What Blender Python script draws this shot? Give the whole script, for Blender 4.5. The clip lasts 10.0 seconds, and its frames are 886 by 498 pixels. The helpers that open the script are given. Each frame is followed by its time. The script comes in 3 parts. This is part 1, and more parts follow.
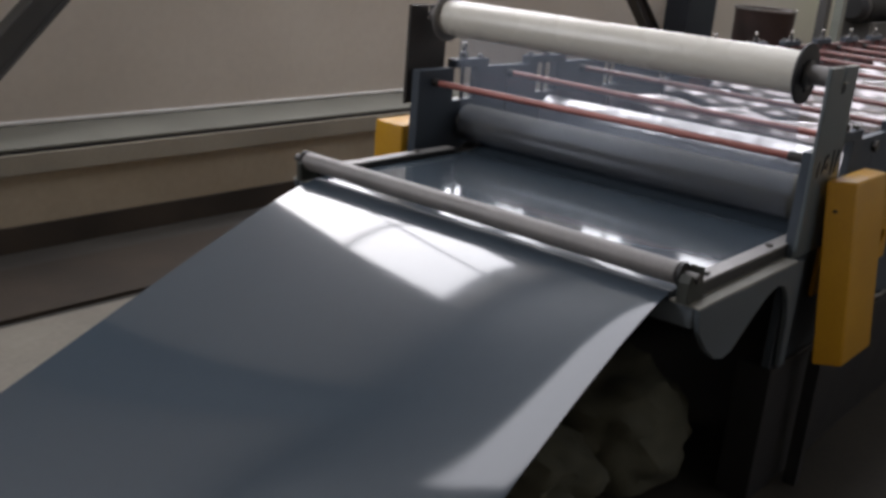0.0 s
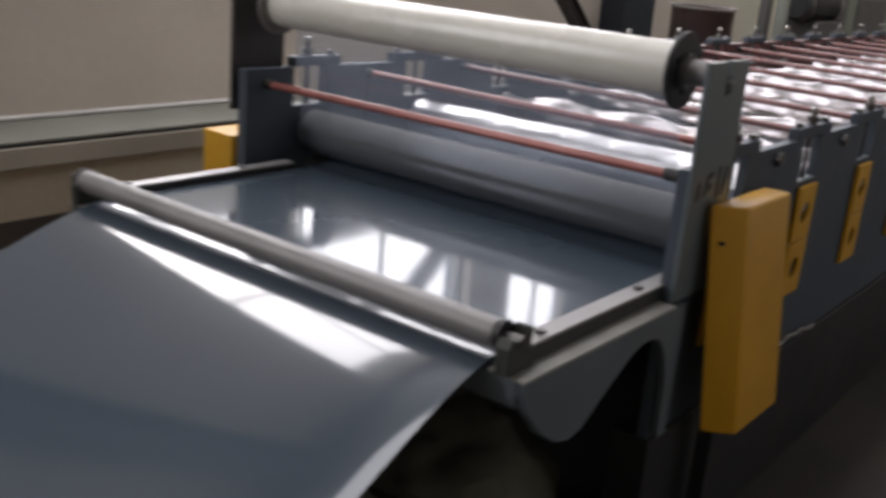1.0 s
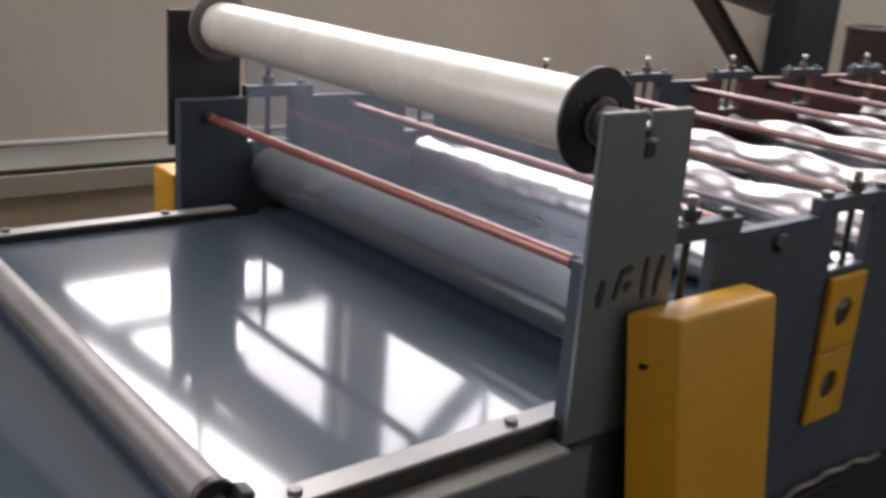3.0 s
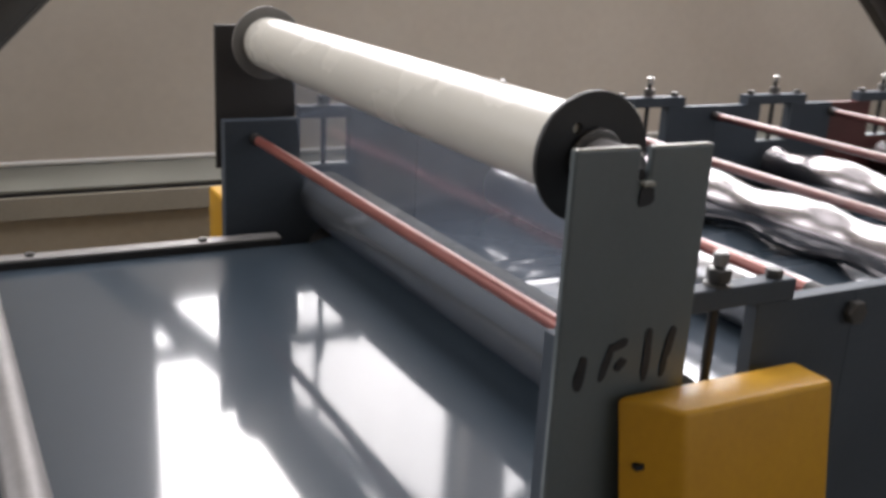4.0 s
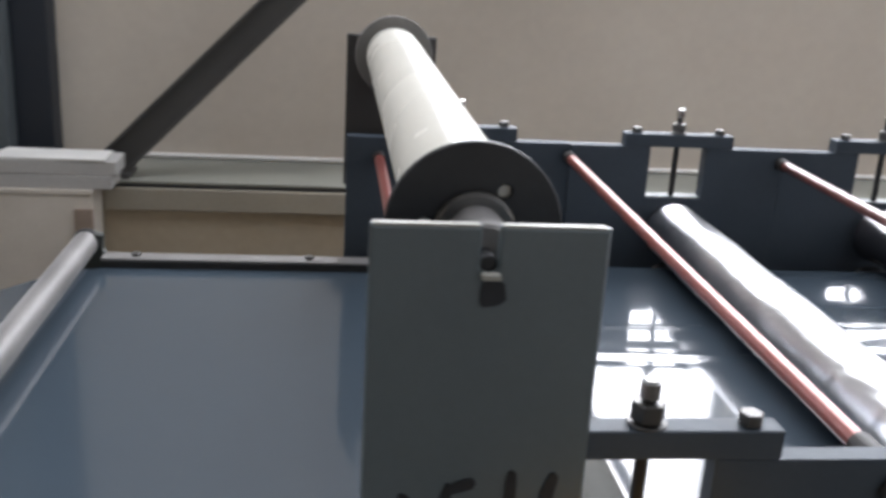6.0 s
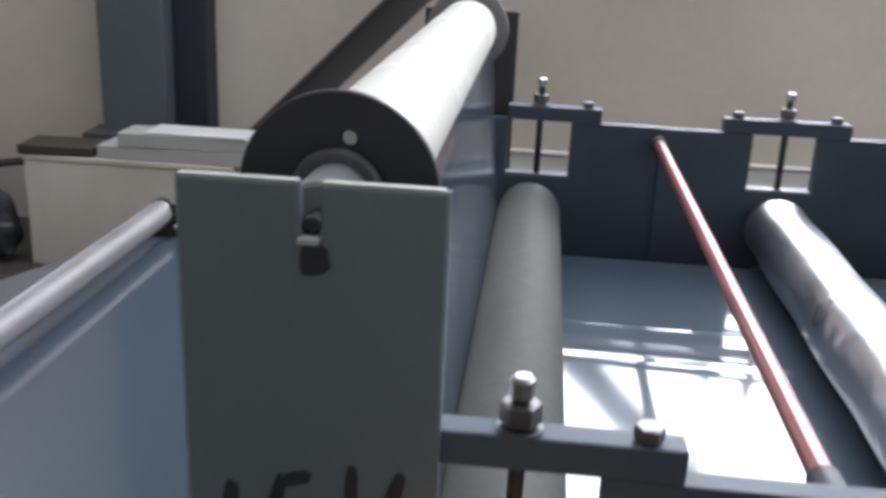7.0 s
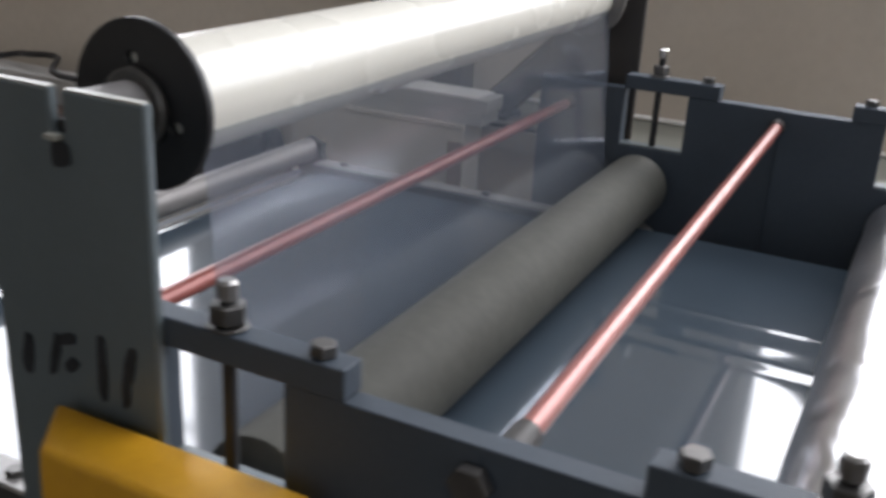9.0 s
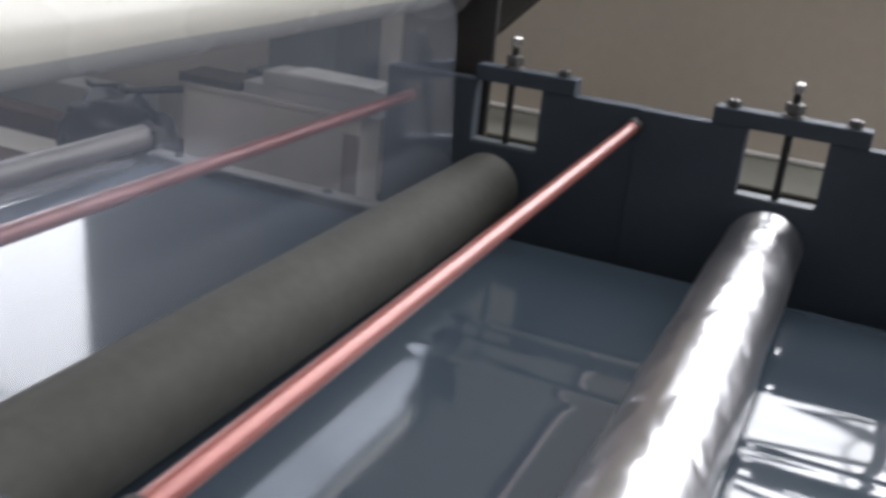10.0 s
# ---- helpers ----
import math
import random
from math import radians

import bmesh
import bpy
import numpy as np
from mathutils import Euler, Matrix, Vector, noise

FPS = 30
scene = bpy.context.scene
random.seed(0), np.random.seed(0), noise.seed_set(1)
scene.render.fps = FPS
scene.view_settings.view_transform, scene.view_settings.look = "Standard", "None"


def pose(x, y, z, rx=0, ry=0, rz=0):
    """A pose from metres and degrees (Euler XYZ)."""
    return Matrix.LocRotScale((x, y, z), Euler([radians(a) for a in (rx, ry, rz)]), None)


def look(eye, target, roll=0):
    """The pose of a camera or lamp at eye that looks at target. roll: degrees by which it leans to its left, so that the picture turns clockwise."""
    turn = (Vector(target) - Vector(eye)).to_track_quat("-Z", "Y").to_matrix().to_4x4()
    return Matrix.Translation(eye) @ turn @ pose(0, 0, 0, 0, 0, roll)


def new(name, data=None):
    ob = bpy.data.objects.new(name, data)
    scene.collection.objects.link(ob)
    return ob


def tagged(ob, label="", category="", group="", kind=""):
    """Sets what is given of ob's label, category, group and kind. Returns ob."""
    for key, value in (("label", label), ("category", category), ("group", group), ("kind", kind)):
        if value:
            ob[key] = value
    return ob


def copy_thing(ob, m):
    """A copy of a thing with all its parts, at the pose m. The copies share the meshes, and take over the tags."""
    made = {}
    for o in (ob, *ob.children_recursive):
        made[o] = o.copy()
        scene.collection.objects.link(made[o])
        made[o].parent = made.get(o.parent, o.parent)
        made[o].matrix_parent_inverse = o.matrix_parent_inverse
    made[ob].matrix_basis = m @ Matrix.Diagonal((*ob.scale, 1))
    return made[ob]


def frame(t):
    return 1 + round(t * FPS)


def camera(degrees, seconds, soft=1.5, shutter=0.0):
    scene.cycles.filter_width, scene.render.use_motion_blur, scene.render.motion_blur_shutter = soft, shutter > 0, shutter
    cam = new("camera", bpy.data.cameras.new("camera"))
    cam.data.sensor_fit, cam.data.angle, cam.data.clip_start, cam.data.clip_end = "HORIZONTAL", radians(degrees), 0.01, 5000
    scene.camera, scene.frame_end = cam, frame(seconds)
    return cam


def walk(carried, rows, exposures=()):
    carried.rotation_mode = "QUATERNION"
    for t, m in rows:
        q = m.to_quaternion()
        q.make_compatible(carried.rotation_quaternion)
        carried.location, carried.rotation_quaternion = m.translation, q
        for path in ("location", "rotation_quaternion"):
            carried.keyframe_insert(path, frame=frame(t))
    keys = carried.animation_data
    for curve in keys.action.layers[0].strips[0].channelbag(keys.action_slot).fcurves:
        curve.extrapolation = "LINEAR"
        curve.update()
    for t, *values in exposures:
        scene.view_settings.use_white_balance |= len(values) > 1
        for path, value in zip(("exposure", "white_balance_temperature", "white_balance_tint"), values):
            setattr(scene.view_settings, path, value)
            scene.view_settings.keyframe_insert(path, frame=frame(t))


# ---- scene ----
cam = camera(48.8, 10.0, 3.4, 0.6)
PATH = [
    (0, (-2.518, -0.863, 1.483), (-1.046, 0.348, 0.877), 4.9),
    (0.5, (-2.197, -0.861, 1.455), (-0.759, 0.392, 0.855), 4.2),
    (1, (-1.844, -0.798, 1.427), (-0.329, 0.366, 0.835), 5.0),
    (1.5, (-1.622, -0.841, 1.421), (-0.076, 0.285, 0.837), 5.5),
    (2, (-1.397, -0.94, 1.452), (0.05, 0.306, 0.861), 4.8),
    (2.5, (-1.198, -0.922, 1.446), (0.145, 0.438, 0.86), 4.5),
    (3, (-1.003, -0.889, 1.451), (0.216, 0.582, 0.861), 4.3),
    (3.2, (-0.924, -0.857, 1.448), (0.246, 0.654, 0.859), 4.0),
    (4.3, (-0.524, -0.831, 1.447), (0.31, 0.894, 0.871), 3.3),
    (4.5, (-0.472, -0.792, 1.439), (0.317, 0.955, 0.87), 3.6),
    (5, (-0.322, -0.729, 1.431), (0.337, 1.075, 0.871), 4.3),
    (5.5, (-0.212, -0.735, 1.455), (0.286, 1.115, 0.881), 4.3),
    (5.7, (-0.142, -0.745, 1.469), (0.247, 1.127, 0.882), 3.8),
    (6.8, (0.208, -0.693, 1.44), (0.114, 1.199, 0.799), 3.0),
    (7, (0.253, -0.649, 1.426), (0.078, 1.24, 0.793), 2.6),
    (7.5, (0.37, -0.561, 1.429), (-0.033, 1.298, 0.812), 2.2),
    (8, (0.526, -0.57, 1.414), (-0.109, 1.236, 0.835), 0.3),
    (8.5, (0.647, -0.606, 1.42), (-0.156, 1.112, 0.784), 1.1),
    (9, (0.752, -0.58, 1.434), (-0.069, 1.098, 0.72), 3.2),
    (9.5, (0.812, -0.445, 1.405), (0.028, 1.25, 0.688), 4.8),
    (10, (0.873, -0.312, 1.398), (0.145, 1.408, 0.681), 5.6),
]
walk(cam, [(t, look(e, g, r)) for t, e, g, r in PATH],
     [(0, -0.07, 6580, 11), (1, 0.15, 6680, 12), (1.5, 0.36, 6730, 13), (2, 0.17, 6780, 13), (2.5, 0.32, 6790, 13), (3, 0.43, 6780, 13), (4.5, 0.48, 6730, 10), (5.5, 0.6, 6480, 9), (7, 0.79, 6030, 8), (7.5, 0.46, 6180, 8), (8, 0.14, 6350, 9), (9, 0.25, 6450, 9), (10, 0.05, 6450, 9)])

# ---- world and large lights ----
world = bpy.data.worlds.new("sky")
scene.world = world
world.use_nodes = True
wn = world.node_tree.nodes
sky = wn.new("ShaderNodeTexSky")
sky.sky_type, sky.sun_disc = "NISHITA", False
sky.sun_elevation, sky.sun_rotation = radians(35), radians(20)
wn["Background"].inputs["Strength"].default_value = 0.12
world.node_tree.links.new(sky.outputs["Color"], wn["Background"].inputs["Color"])


def window_lamp(name, x, y, z, w, h, rx, rz, power, color=(0.96, 0.955, 1.0)):
    """Daylight that enters through one window opening."""
    data = bpy.data.lights.new(name, "AREA")
    data.shape, data.size, data.size_y, data.energy, data.color = "RECTANGLE", w, h, power, color
    ob = new(name, data)
    ob.matrix_world = pose(x, y, z, rx, 0, rz)
    return ob


WALL_Y = 3.62            # inner face of the far wall
ROOM_X0, ROOM_X1, ROOM_Y0, ROOM_Z = -9.0, 14.0, -7.0, 5.6
FAR_WINDOWS = [(-5.6, -3.0), (0.25, 2.05), (2.35, 4.3), (4.9, 6.1), (7.0, 9.6), (10.2, 12.8)]
WIN_Z0, WIN_Z1 = 1.74, 5.3
# unseen windows added behind the camera as fill light
NEAR_FILL_WINDOWS = [(0.4, 3.0), (4.0, 6.6), (7.6, 10.2)]
NEAR_Z0, NEAR_Z1 = 2.3, 4.7
FAR_POWER, NEAR_FILL_POWER, ROOF_POWER = 168.0, 12.0, 246.0
for a, b in FAR_WINDOWS:
    window_lamp("window_light", (a + b) / 2, WALL_Y + 0.26, (WIN_Z0 + WIN_Z1) / 2, b - a, WIN_Z1 - WIN_Z0, -90, 0, FAR_POWER * (b - a) / 2)
# fill lamps of the added near windows
for a, b in NEAR_FILL_WINDOWS:
    window_lamp("window_light", (a + b) / 2, ROOM_Y0 - 0.26, (NEAR_Z0 + NEAR_Z1) / 2, b - a, NEAR_Z1 - NEAR_Z0, 90, 0, NEAR_FILL_POWER * (b - a) / 2, (0.97, 0.965, 1.0))
SKY_X0, SKY_X1, SKY_Y0, SKY_Y1 = -2.4, 12.5, 0.8, 2.4      # strip of roof glazing
window_lamp("roof_light", (SKY_X0 + SKY_X1) / 2, (SKY_Y0 + SKY_Y1) / 2, ROOM_Z + 0.15, SKY_X1 - SKY_X0, SKY_Y1 - SKY_Y0, 0, 0, ROOF_POWER, (0.985, 0.965, 1.0))

# ---- materials ----


def material(name, base, rough=0.5, metal=0.0, var=0.12, scale=6.0, fine=90.0, bump=0.15, tint=None, rough_var=0.1, coat=0.0, bump_dist=0.002, spec=0.5):
    """A painted or metal surface with broad stains, fine grain and a slight relief."""
    m = bpy.data.materials.new(name)
    m.use_nodes = True
    nt = m.node_tree
    n, link = nt.nodes, nt.links.new
    bsdf = n["Principled BSDF"]
    bsdf.inputs["Metallic"].default_value = metal
    bsdf.inputs["Coat Weight"].default_value = coat
    bsdf.inputs["Specular IOR Level"].default_value = spec
    co = n.new("ShaderNodeTexCoord")
    big, small = n.new("ShaderNodeTexNoise"), n.new("ShaderNodeTexNoise")
    for node, sc, det in ((big, scale, 5.0), (small, fine, 3.0)):
        node.inputs["Scale"].default_value, node.inputs["Detail"].default_value = sc, det
        link(co.outputs["Object"], node.inputs["Vector"])
    tint = tint or [c * (1 - 2.2 * var) for c in base]
    ramp = n.new("ShaderNodeValToRGB")
    ramp.color_ramp.elements[0].position, ramp.color_ramp.elements[1].position = 0.3, 0.72
    ramp.color_ramp.elements[0].color = (*tint, 1)
    ramp.color_ramp.elements[1].color = (*base, 1)
    link(big.outputs["Fac"], ramp.inputs["Fac"])
    mix = n.new("ShaderNodeMixRGB")
    mix.blend_type, mix.inputs["Fac"].default_value = "OVERLAY", var
    link(ramp.outputs["Color"], mix.inputs["Color1"])
    link(small.outputs["Fac"], mix.inputs["Color2"])
    link(mix.outputs["Color"], bsdf.inputs["Base Color"])
    rr = n.new("ShaderNodeMapRange")
    rr.inputs["To Min"].default_value, rr.inputs["To Max"].default_value = max(0.02, rough - rough_var), min(1.0, rough + rough_var)
    link(big.outputs["Fac"], rr.inputs["Value"])
    link(rr.outputs["Result"], bsdf.inputs["Roughness"])
    if bump:
        b = n.new("ShaderNodeBump")
        b.inputs["Strength"].default_value, b.inputs["Distance"].default_value = bump, bump_dist
        link(small.outputs["Fac"], b.inputs["Height"])
        link(b.outputs["Normal"], bsdf.inputs["Normal"])
    return m


M_FRAME = material("grey_machine_paint", (0.063, 0.079, 0.1), 0.55, var=0.1, scale=5, fine=140, bump=0.12, spec=0.32)
M_TABLE = material("slate_table_paint", (0.11, 0.133, 0.152), 0.5, var=0.1, scale=5, fine=140, bump=0.12)
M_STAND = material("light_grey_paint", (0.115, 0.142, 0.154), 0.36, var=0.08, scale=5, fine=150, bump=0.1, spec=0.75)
M_DARK = material("black_steel_and_shade", (0.03, 0.03, 0.032), 0.5, metal=0.3, var=0.15)
M_YELLOW = material("yellow_paint", (0.62, 0.33, 0.015), 0.42, var=0.1, scale=4, tint=(0.5, 0.25, 0.01), bump=0.1)
M_RED = material("red_copper_paint", (0.34, 0.1, 0.08), 0.3, metal=0.25, var=0.08, scale=9, tint=(0.26, 0.075, 0.06), coat=0.5, rough_var=0.06)
M_ROD_MAROON = material("rod_maroon_paint", (0.19, 0.06, 0.054), 0.34, metal=0.2, var=0.1, scale=9, tint=(0.13, 0.045, 0.04), coat=1.0, rough_var=0.06)
M_RED.node_tree.nodes["Principled BSDF"].inputs["Coat Roughness"].default_value = 0.36
M_ROD_MAROON.node_tree.nodes["Principled BSDF"].inputs["Coat Roughness"].default_value = 0.24
M_MAROON = material("dark_maroon", (0.12, 0.035, 0.031), 0.5, var=0.15, scale=5)
M_TUB = material("rusty_black_steel", (0.04, 0.02, 0.017), 0.5, var=0.25, scale=4, tint=(0.014, 0.011, 0.01))
M_HOOD = material("grey_green_enamel", (0.15, 0.175, 0.14), 0.5, var=0.12, scale=3)
M_FILM = material("white_film", (0.7, 0.68, 0.61), 0.27, var=0.04, scale=3, fine=60, bump=0.04, rough_var=0.06)
M_RUBBER = material("grey_rubber", (0.07, 0.07, 0.06), 0.72, var=0.25, scale=9, fine=60, tint=(0.05, 0.05, 0.042), spec=0.3)
M_STEEL = material("worn_steel", (0.4, 0.39, 0.38), 0.35, metal=0.9, var=0.15, scale=10)
M_BOLT = material("bolt_steel", (0.16, 0.155, 0.15), 0.4, metal=0.8, var=0.15, scale=30)
M_BRIGHT = material("bright_steel", (0.75, 0.74, 0.71), 0.25, metal=1.0, var=0.1, scale=30)
M_TUBE = material("dull_steel_tube", (0.24, 0.23, 0.225), 0.52, metal=0.4, var=0.12, scale=8)
M_SHEET = material("prepainted_sheet", (0.051, 0.07, 0.09), 0.075, var=0.03, scale=2.0, fine=30, bump=0.0, rough_var=0.02, coat=0.21, spec=0.9)
M_SHEET.node_tree.nodes["Principled BSDF"].inputs["Coat Roughness"].default_value = 0.34
M_BRACKET = material("green_black_casting", (0.04, 0.045, 0.038), 0.6, var=0.2, scale=20)
M_RAIL = material("rail_steel", (0.34, 0.33, 0.32), 0.4, metal=0.5, var=0.12, scale=7)
M_RAILSIDE = material("rail_shaded_side", (0.026, 0.026, 0.026), 0.55, var=0.2, scale=7)
M_WALL = material("cream_wall_panel", (0.56, 0.505, 0.432), 0.6, var=0.07, scale=0.8, fine=25, tint=(0.485, 0.43, 0.363), bump=0.08)
M_WALLLOW = material("beige_base_wall", (0.42, 0.36, 0.27), 0.75, var=0.1, scale=1.2, fine=30, tint=(0.33, 0.27, 0.19))
M_TRIM = material("grey_green_rail", (0.26, 0.26, 0.225), 0.65, var=0.1, scale=2)
M_BAND = material("dusty_grey_beige_band", (0.36, 0.325, 0.26), 0.7, var=0.12, scale=1.6)
M_COLUMN = material("slate_column_paint", (0.095, 0.112, 0.122), 0.55, var=0.1, scale=2)
M_NAVY = material("dark_navy_paint", (0.014, 0.019, 0.028), 0.55, var=0.1, scale=3)
M_BRACE = material("dark_brace_paint", (0.07, 0.068, 0.065), 0.6, var=0.12, scale=3)
M_FLOOR = material("worn_concrete_floor", (0.06, 0.054, 0.044), 0.75, var=0.2, scale=1.1, fine=40, tint=(0.026, 0.024, 0.021), bump=0.3)
M_CEIL = material("grey_ceiling", (0.4, 0.4, 0.39), 0.8, var=0.08, scale=1)
M_CRATE = material("white_crate", (0.62, 0.58, 0.52), 0.7, var=0.1, scale=3, tint=(0.5, 0.46, 0.4))
M_SACK = material("woven_sack", (0.11, 0.11, 0.08), 0.85, var=0.2, scale=9, fine=260, tint=(0.07, 0.072, 0.052), bump=0.5)
M_BLACKBAG = material("black_plastic", (0.014, 0.015, 0.02), 0.42, var=0.2, scale=8, fine=60, bump=0.3)
M_DARKBROWN = material("dark_brown_and_floor_shade", (0.06, 0.045, 0.032), 0.8, var=0.25, scale=2.5)
M_POST = material("pale_post_paint", (0.28, 0.3, 0.26), 0.6, var=0.1)
M_GREEN = material("pale_green_paint", (0.2, 0.32, 0.13), 0.5, var=0.1)
M_LIGHTFLOOR = material("light_concrete", (0.26, 0.24, 0.2), 0.75, var=0.16, scale=1.6, fine=50, tint=(0.16, 0.145, 0.12), bump=0.3)
M_WOOD = material("brown_plank_wood", (0.1, 0.052, 0.03), 0.7, var=0.2, scale=5, tint=(0.05, 0.026, 0.016))
M_FLANGE = material("lighter_grey_flange", (0.2, 0.19, 0.18), 0.5, var=0.12, scale=8)
M_FARSTAND = material("brown_black_paint_and_shade", (0.04, 0.036, 0.034), 0.55, var=0.12, scale=6)
M_LIP = material("worn_pale_edge", (0.4, 0.4, 0.36), 0.5, var=0.15, scale=12, tint=(0.28, 0.28, 0.25))
M_MARK = material("black_mark_and_shadow", (0.018, 0.021, 0.027), 0.6, var=0.2, scale=60)
M_WHITE = material("white_edge_paint", (0.74, 0.73, 0.7), 0.5, var=0.08, scale=5)
M_BOARD = material("dusty_pale_board", (0.4, 0.395, 0.385), 0.65, var=0.12, scale=4, tint=(0.4, 0.39, 0.37))
M_STRIP = material("faded_brown_wood", (0.32, 0.25, 0.2), 0.75, var=0.15, scale=8)
M_PANE = material("window_bar_paint", (0.3, 0.3, 0.3), 0.6, var=0.1)


def chrome_material(name, rough, scale, stretch, strength, detail, base):
    """Polished steel with wrinkles that break up its reflections."""
    m = material(name, base, rough, metal=1.0, var=0.05, scale=7, fine=200, bump=0, rough_var=0.06)
    nt = m.node_tree
    n, link = nt.nodes, nt.links.new
    co, grid, noise_n, b = n.new("ShaderNodeTexCoord"), n.new("ShaderNodeMapping"), n.new("ShaderNodeTexNoise"), n.new("ShaderNodeBump")
    grid.inputs["Scale"].default_value = stretch
    noise_n.inputs["Scale"].default_value, noise_n.inputs["Detail"].default_value, noise_n.inputs["Distortion"].default_value = scale, detail, 0.6
    b.inputs["Strength"].default_value, b.inputs["Distance"].default_value = strength, 0.02
    link(co.outputs["Object"], grid.inputs["Vector"])
    link(grid.outputs["Vector"], noise_n.inputs["Vector"])
    link(noise_n.outputs["Fac"], b.inputs["Height"])
    link(b.outputs["Normal"], n["Principled BSDF"].inputs["Normal"])
    return m


def clear_film_material():
    """Thin clear plastic, milky in streaks, with a glossy skin that shows at a slant."""
    m = bpy.data.materials.new("clear_film")
    m.use_nodes = True
    nt = m.node_tree
    n, link = nt.nodes, nt.links.new
    n.remove(n["Principled BSDF"])
    clear, milk, through_light = n.new("ShaderNodeBsdfTransparent"), n.new("ShaderNodeBsdfDiffuse"), n.new("ShaderNodeBsdfTranslucent")
    skin, weight, skew = n.new("ShaderNodeBsdfGlossy"), n.new("ShaderNodeLayerWeight"), n.new("ShaderNodeMath")
    body, haze, film = n.new("ShaderNodeMixShader"), n.new("ShaderNodeMixShader"), n.new("ShaderNodeMixShader")
    co, grid, streak, rr = n.new("ShaderNodeTexCoord"), n.new("ShaderNodeMapping"), n.new("ShaderNodeTexNoise"), n.new("ShaderNodeMapRange")
    for node in (milk, through_light):
        node.inputs["Color"].default_value = (0.27, 0.31, 0.38, 1)
    skin.inputs["Color"].default_value = (0.6, 0.65, 0.74, 1)
    skin.inputs["Roughness"].default_value = 0.16
    grid.inputs["Scale"].default_value = (1, 6, 1.2)
    link(co.outputs["Object"], grid.inputs["Vector"])
    link(grid.outputs["Vector"], streak.inputs["Vector"])
    streak.inputs["Scale"].default_value, streak.inputs["Detail"].default_value = 2.5, 4.0
    rr.inputs["To Min"].default_value, rr.inputs["To Max"].default_value = FILM_HAZE
    link(streak.outputs["Fac"], rr.inputs["Value"])
    link(milk.outputs["BSDF"], body.inputs[1])
    link(through_light.outputs["BSDF"], body.inputs[2])
    link(rr.outputs["Result"], haze.inputs["Fac"])
    link(clear.outputs["BSDF"], haze.inputs[1])
    link(body.outputs["Shader"], haze.inputs[2])
    weight.inputs["Blend"].default_value = 0.5
    skew.operation = "POWER"
    skew.inputs[1].default_value = 2.3
    link(weight.outputs["Facing"], skew.inputs[0])
    soft = n.new("ShaderNodeMath")
    soft.operation = "MULTIPLY_ADD"
    soft.inputs[1].default_value, soft.inputs[2].default_value = 0.95, 0.04
    link(skew.outputs["Value"], soft.inputs[0])
    link(soft.outputs["Value"], film.inputs["Fac"])
    link(haze.outputs["Shader"], film.inputs[1])
    link(skin.outputs["BSDF"], film.inputs[2])
    link(film.outputs["Shader"], n["Material Output"].inputs["Surface"])
    return m


FILM_HAZE = (0.3, 0.44)
M_CHROME = chrome_material("polished_steel", 0.25, 6, (1, 0.35, 1), 0.11, 2.0, (0.4, 0.375, 0.38))
M_CRINKLE = chrome_material("crinkled_steel", 0.3, 11, (1, 0.7, 1), 0.42, 2.0, (0.68, 0.68, 0.7))
M_CLEAR = clear_film_material()

# ---- mesh helpers ----


def mesh_of(bm, mat, name, smooth=False):
    bmesh.ops.recalc_face_normals(bm, faces=bm.faces)
    me = bpy.data.meshes.new(name)
    bm.to_mesh(me)
    bm.free()
    me.materials.append(mat)
    if smooth:
        for p in me.polygons:
            p.use_smooth = True
        me.set_sharp_from_angle(angle=radians(38))
    return me


def part(name, bm, mat, parent=None, label="", smooth=False, at=None):
    ob = new(name, mesh_of(bm, mat, name, smooth))
    if parent is not None:
        ob.parent = parent
    if at is not None:
        ob.matrix_basis = at
    if label:
        ob["label"] = label
    return ob


def thing(name, label, category, at=None, group="", kind=""):
    ob = new(name)
    if at is not None:
        ob.matrix_basis = at
    return tagged(ob, label, category, group, kind)


def box(x0, x1, y0, y1, z0, z1, bevel=0.0, bm=None):
    bm = bm or bmesh.new()
    r = bmesh.ops.create_cube(bm, size=1, matrix=Matrix.Translation(((x0 + x1) / 2, (y0 + y1) / 2, (z0 + z1) / 2)) @ Matrix.Diagonal((x1 - x0, y1 - y0, z1 - z0, 1)))
    if bevel:
        edges = {e for v in r["verts"] for e in v.link_edges}
        bmesh.ops.bevel(bm, geom=list(edges), offset=bevel, segments=2, profile=0.5, affect="EDGES")
    return bm


AXES = {"x": Matrix.Rotation(radians(90), 4, "Y"), "y": Matrix.Rotation(radians(-90), 4, "X"), "z": Matrix.Identity(4)}


def lathe(axis, centre, profile, seg=32, bm=None):
    """A turned body: profile of (along, radius) about an axis through centre."""
    bm = bm or bmesh.new()
    m = Matrix.Translation(centre) @ AXES[axis]
    rings = []
    for along, r in profile:
        if r < 1e-6:
            rings.append([bm.verts.new(m @ Vector((0, 0, along)))])
        else:
            rings.append([bm.verts.new(m @ Vector((r * math.cos(2 * math.pi * i / seg), r * math.sin(2 * math.pi * i / seg), along))) for i in range(seg)])
    for a, b in zip(rings, rings[1:]):
        for i in range(seg):
            j = (i + 1) % seg
            if len(a) == 1:
                bm.faces.new((a[0], b[i], b[j]))
            elif len(b) == 1:
                bm.faces.new((a[i], a[j], b[0]))
            else:
                bm.faces.new((a[i], a[j], b[j], b[i]))
    return bm


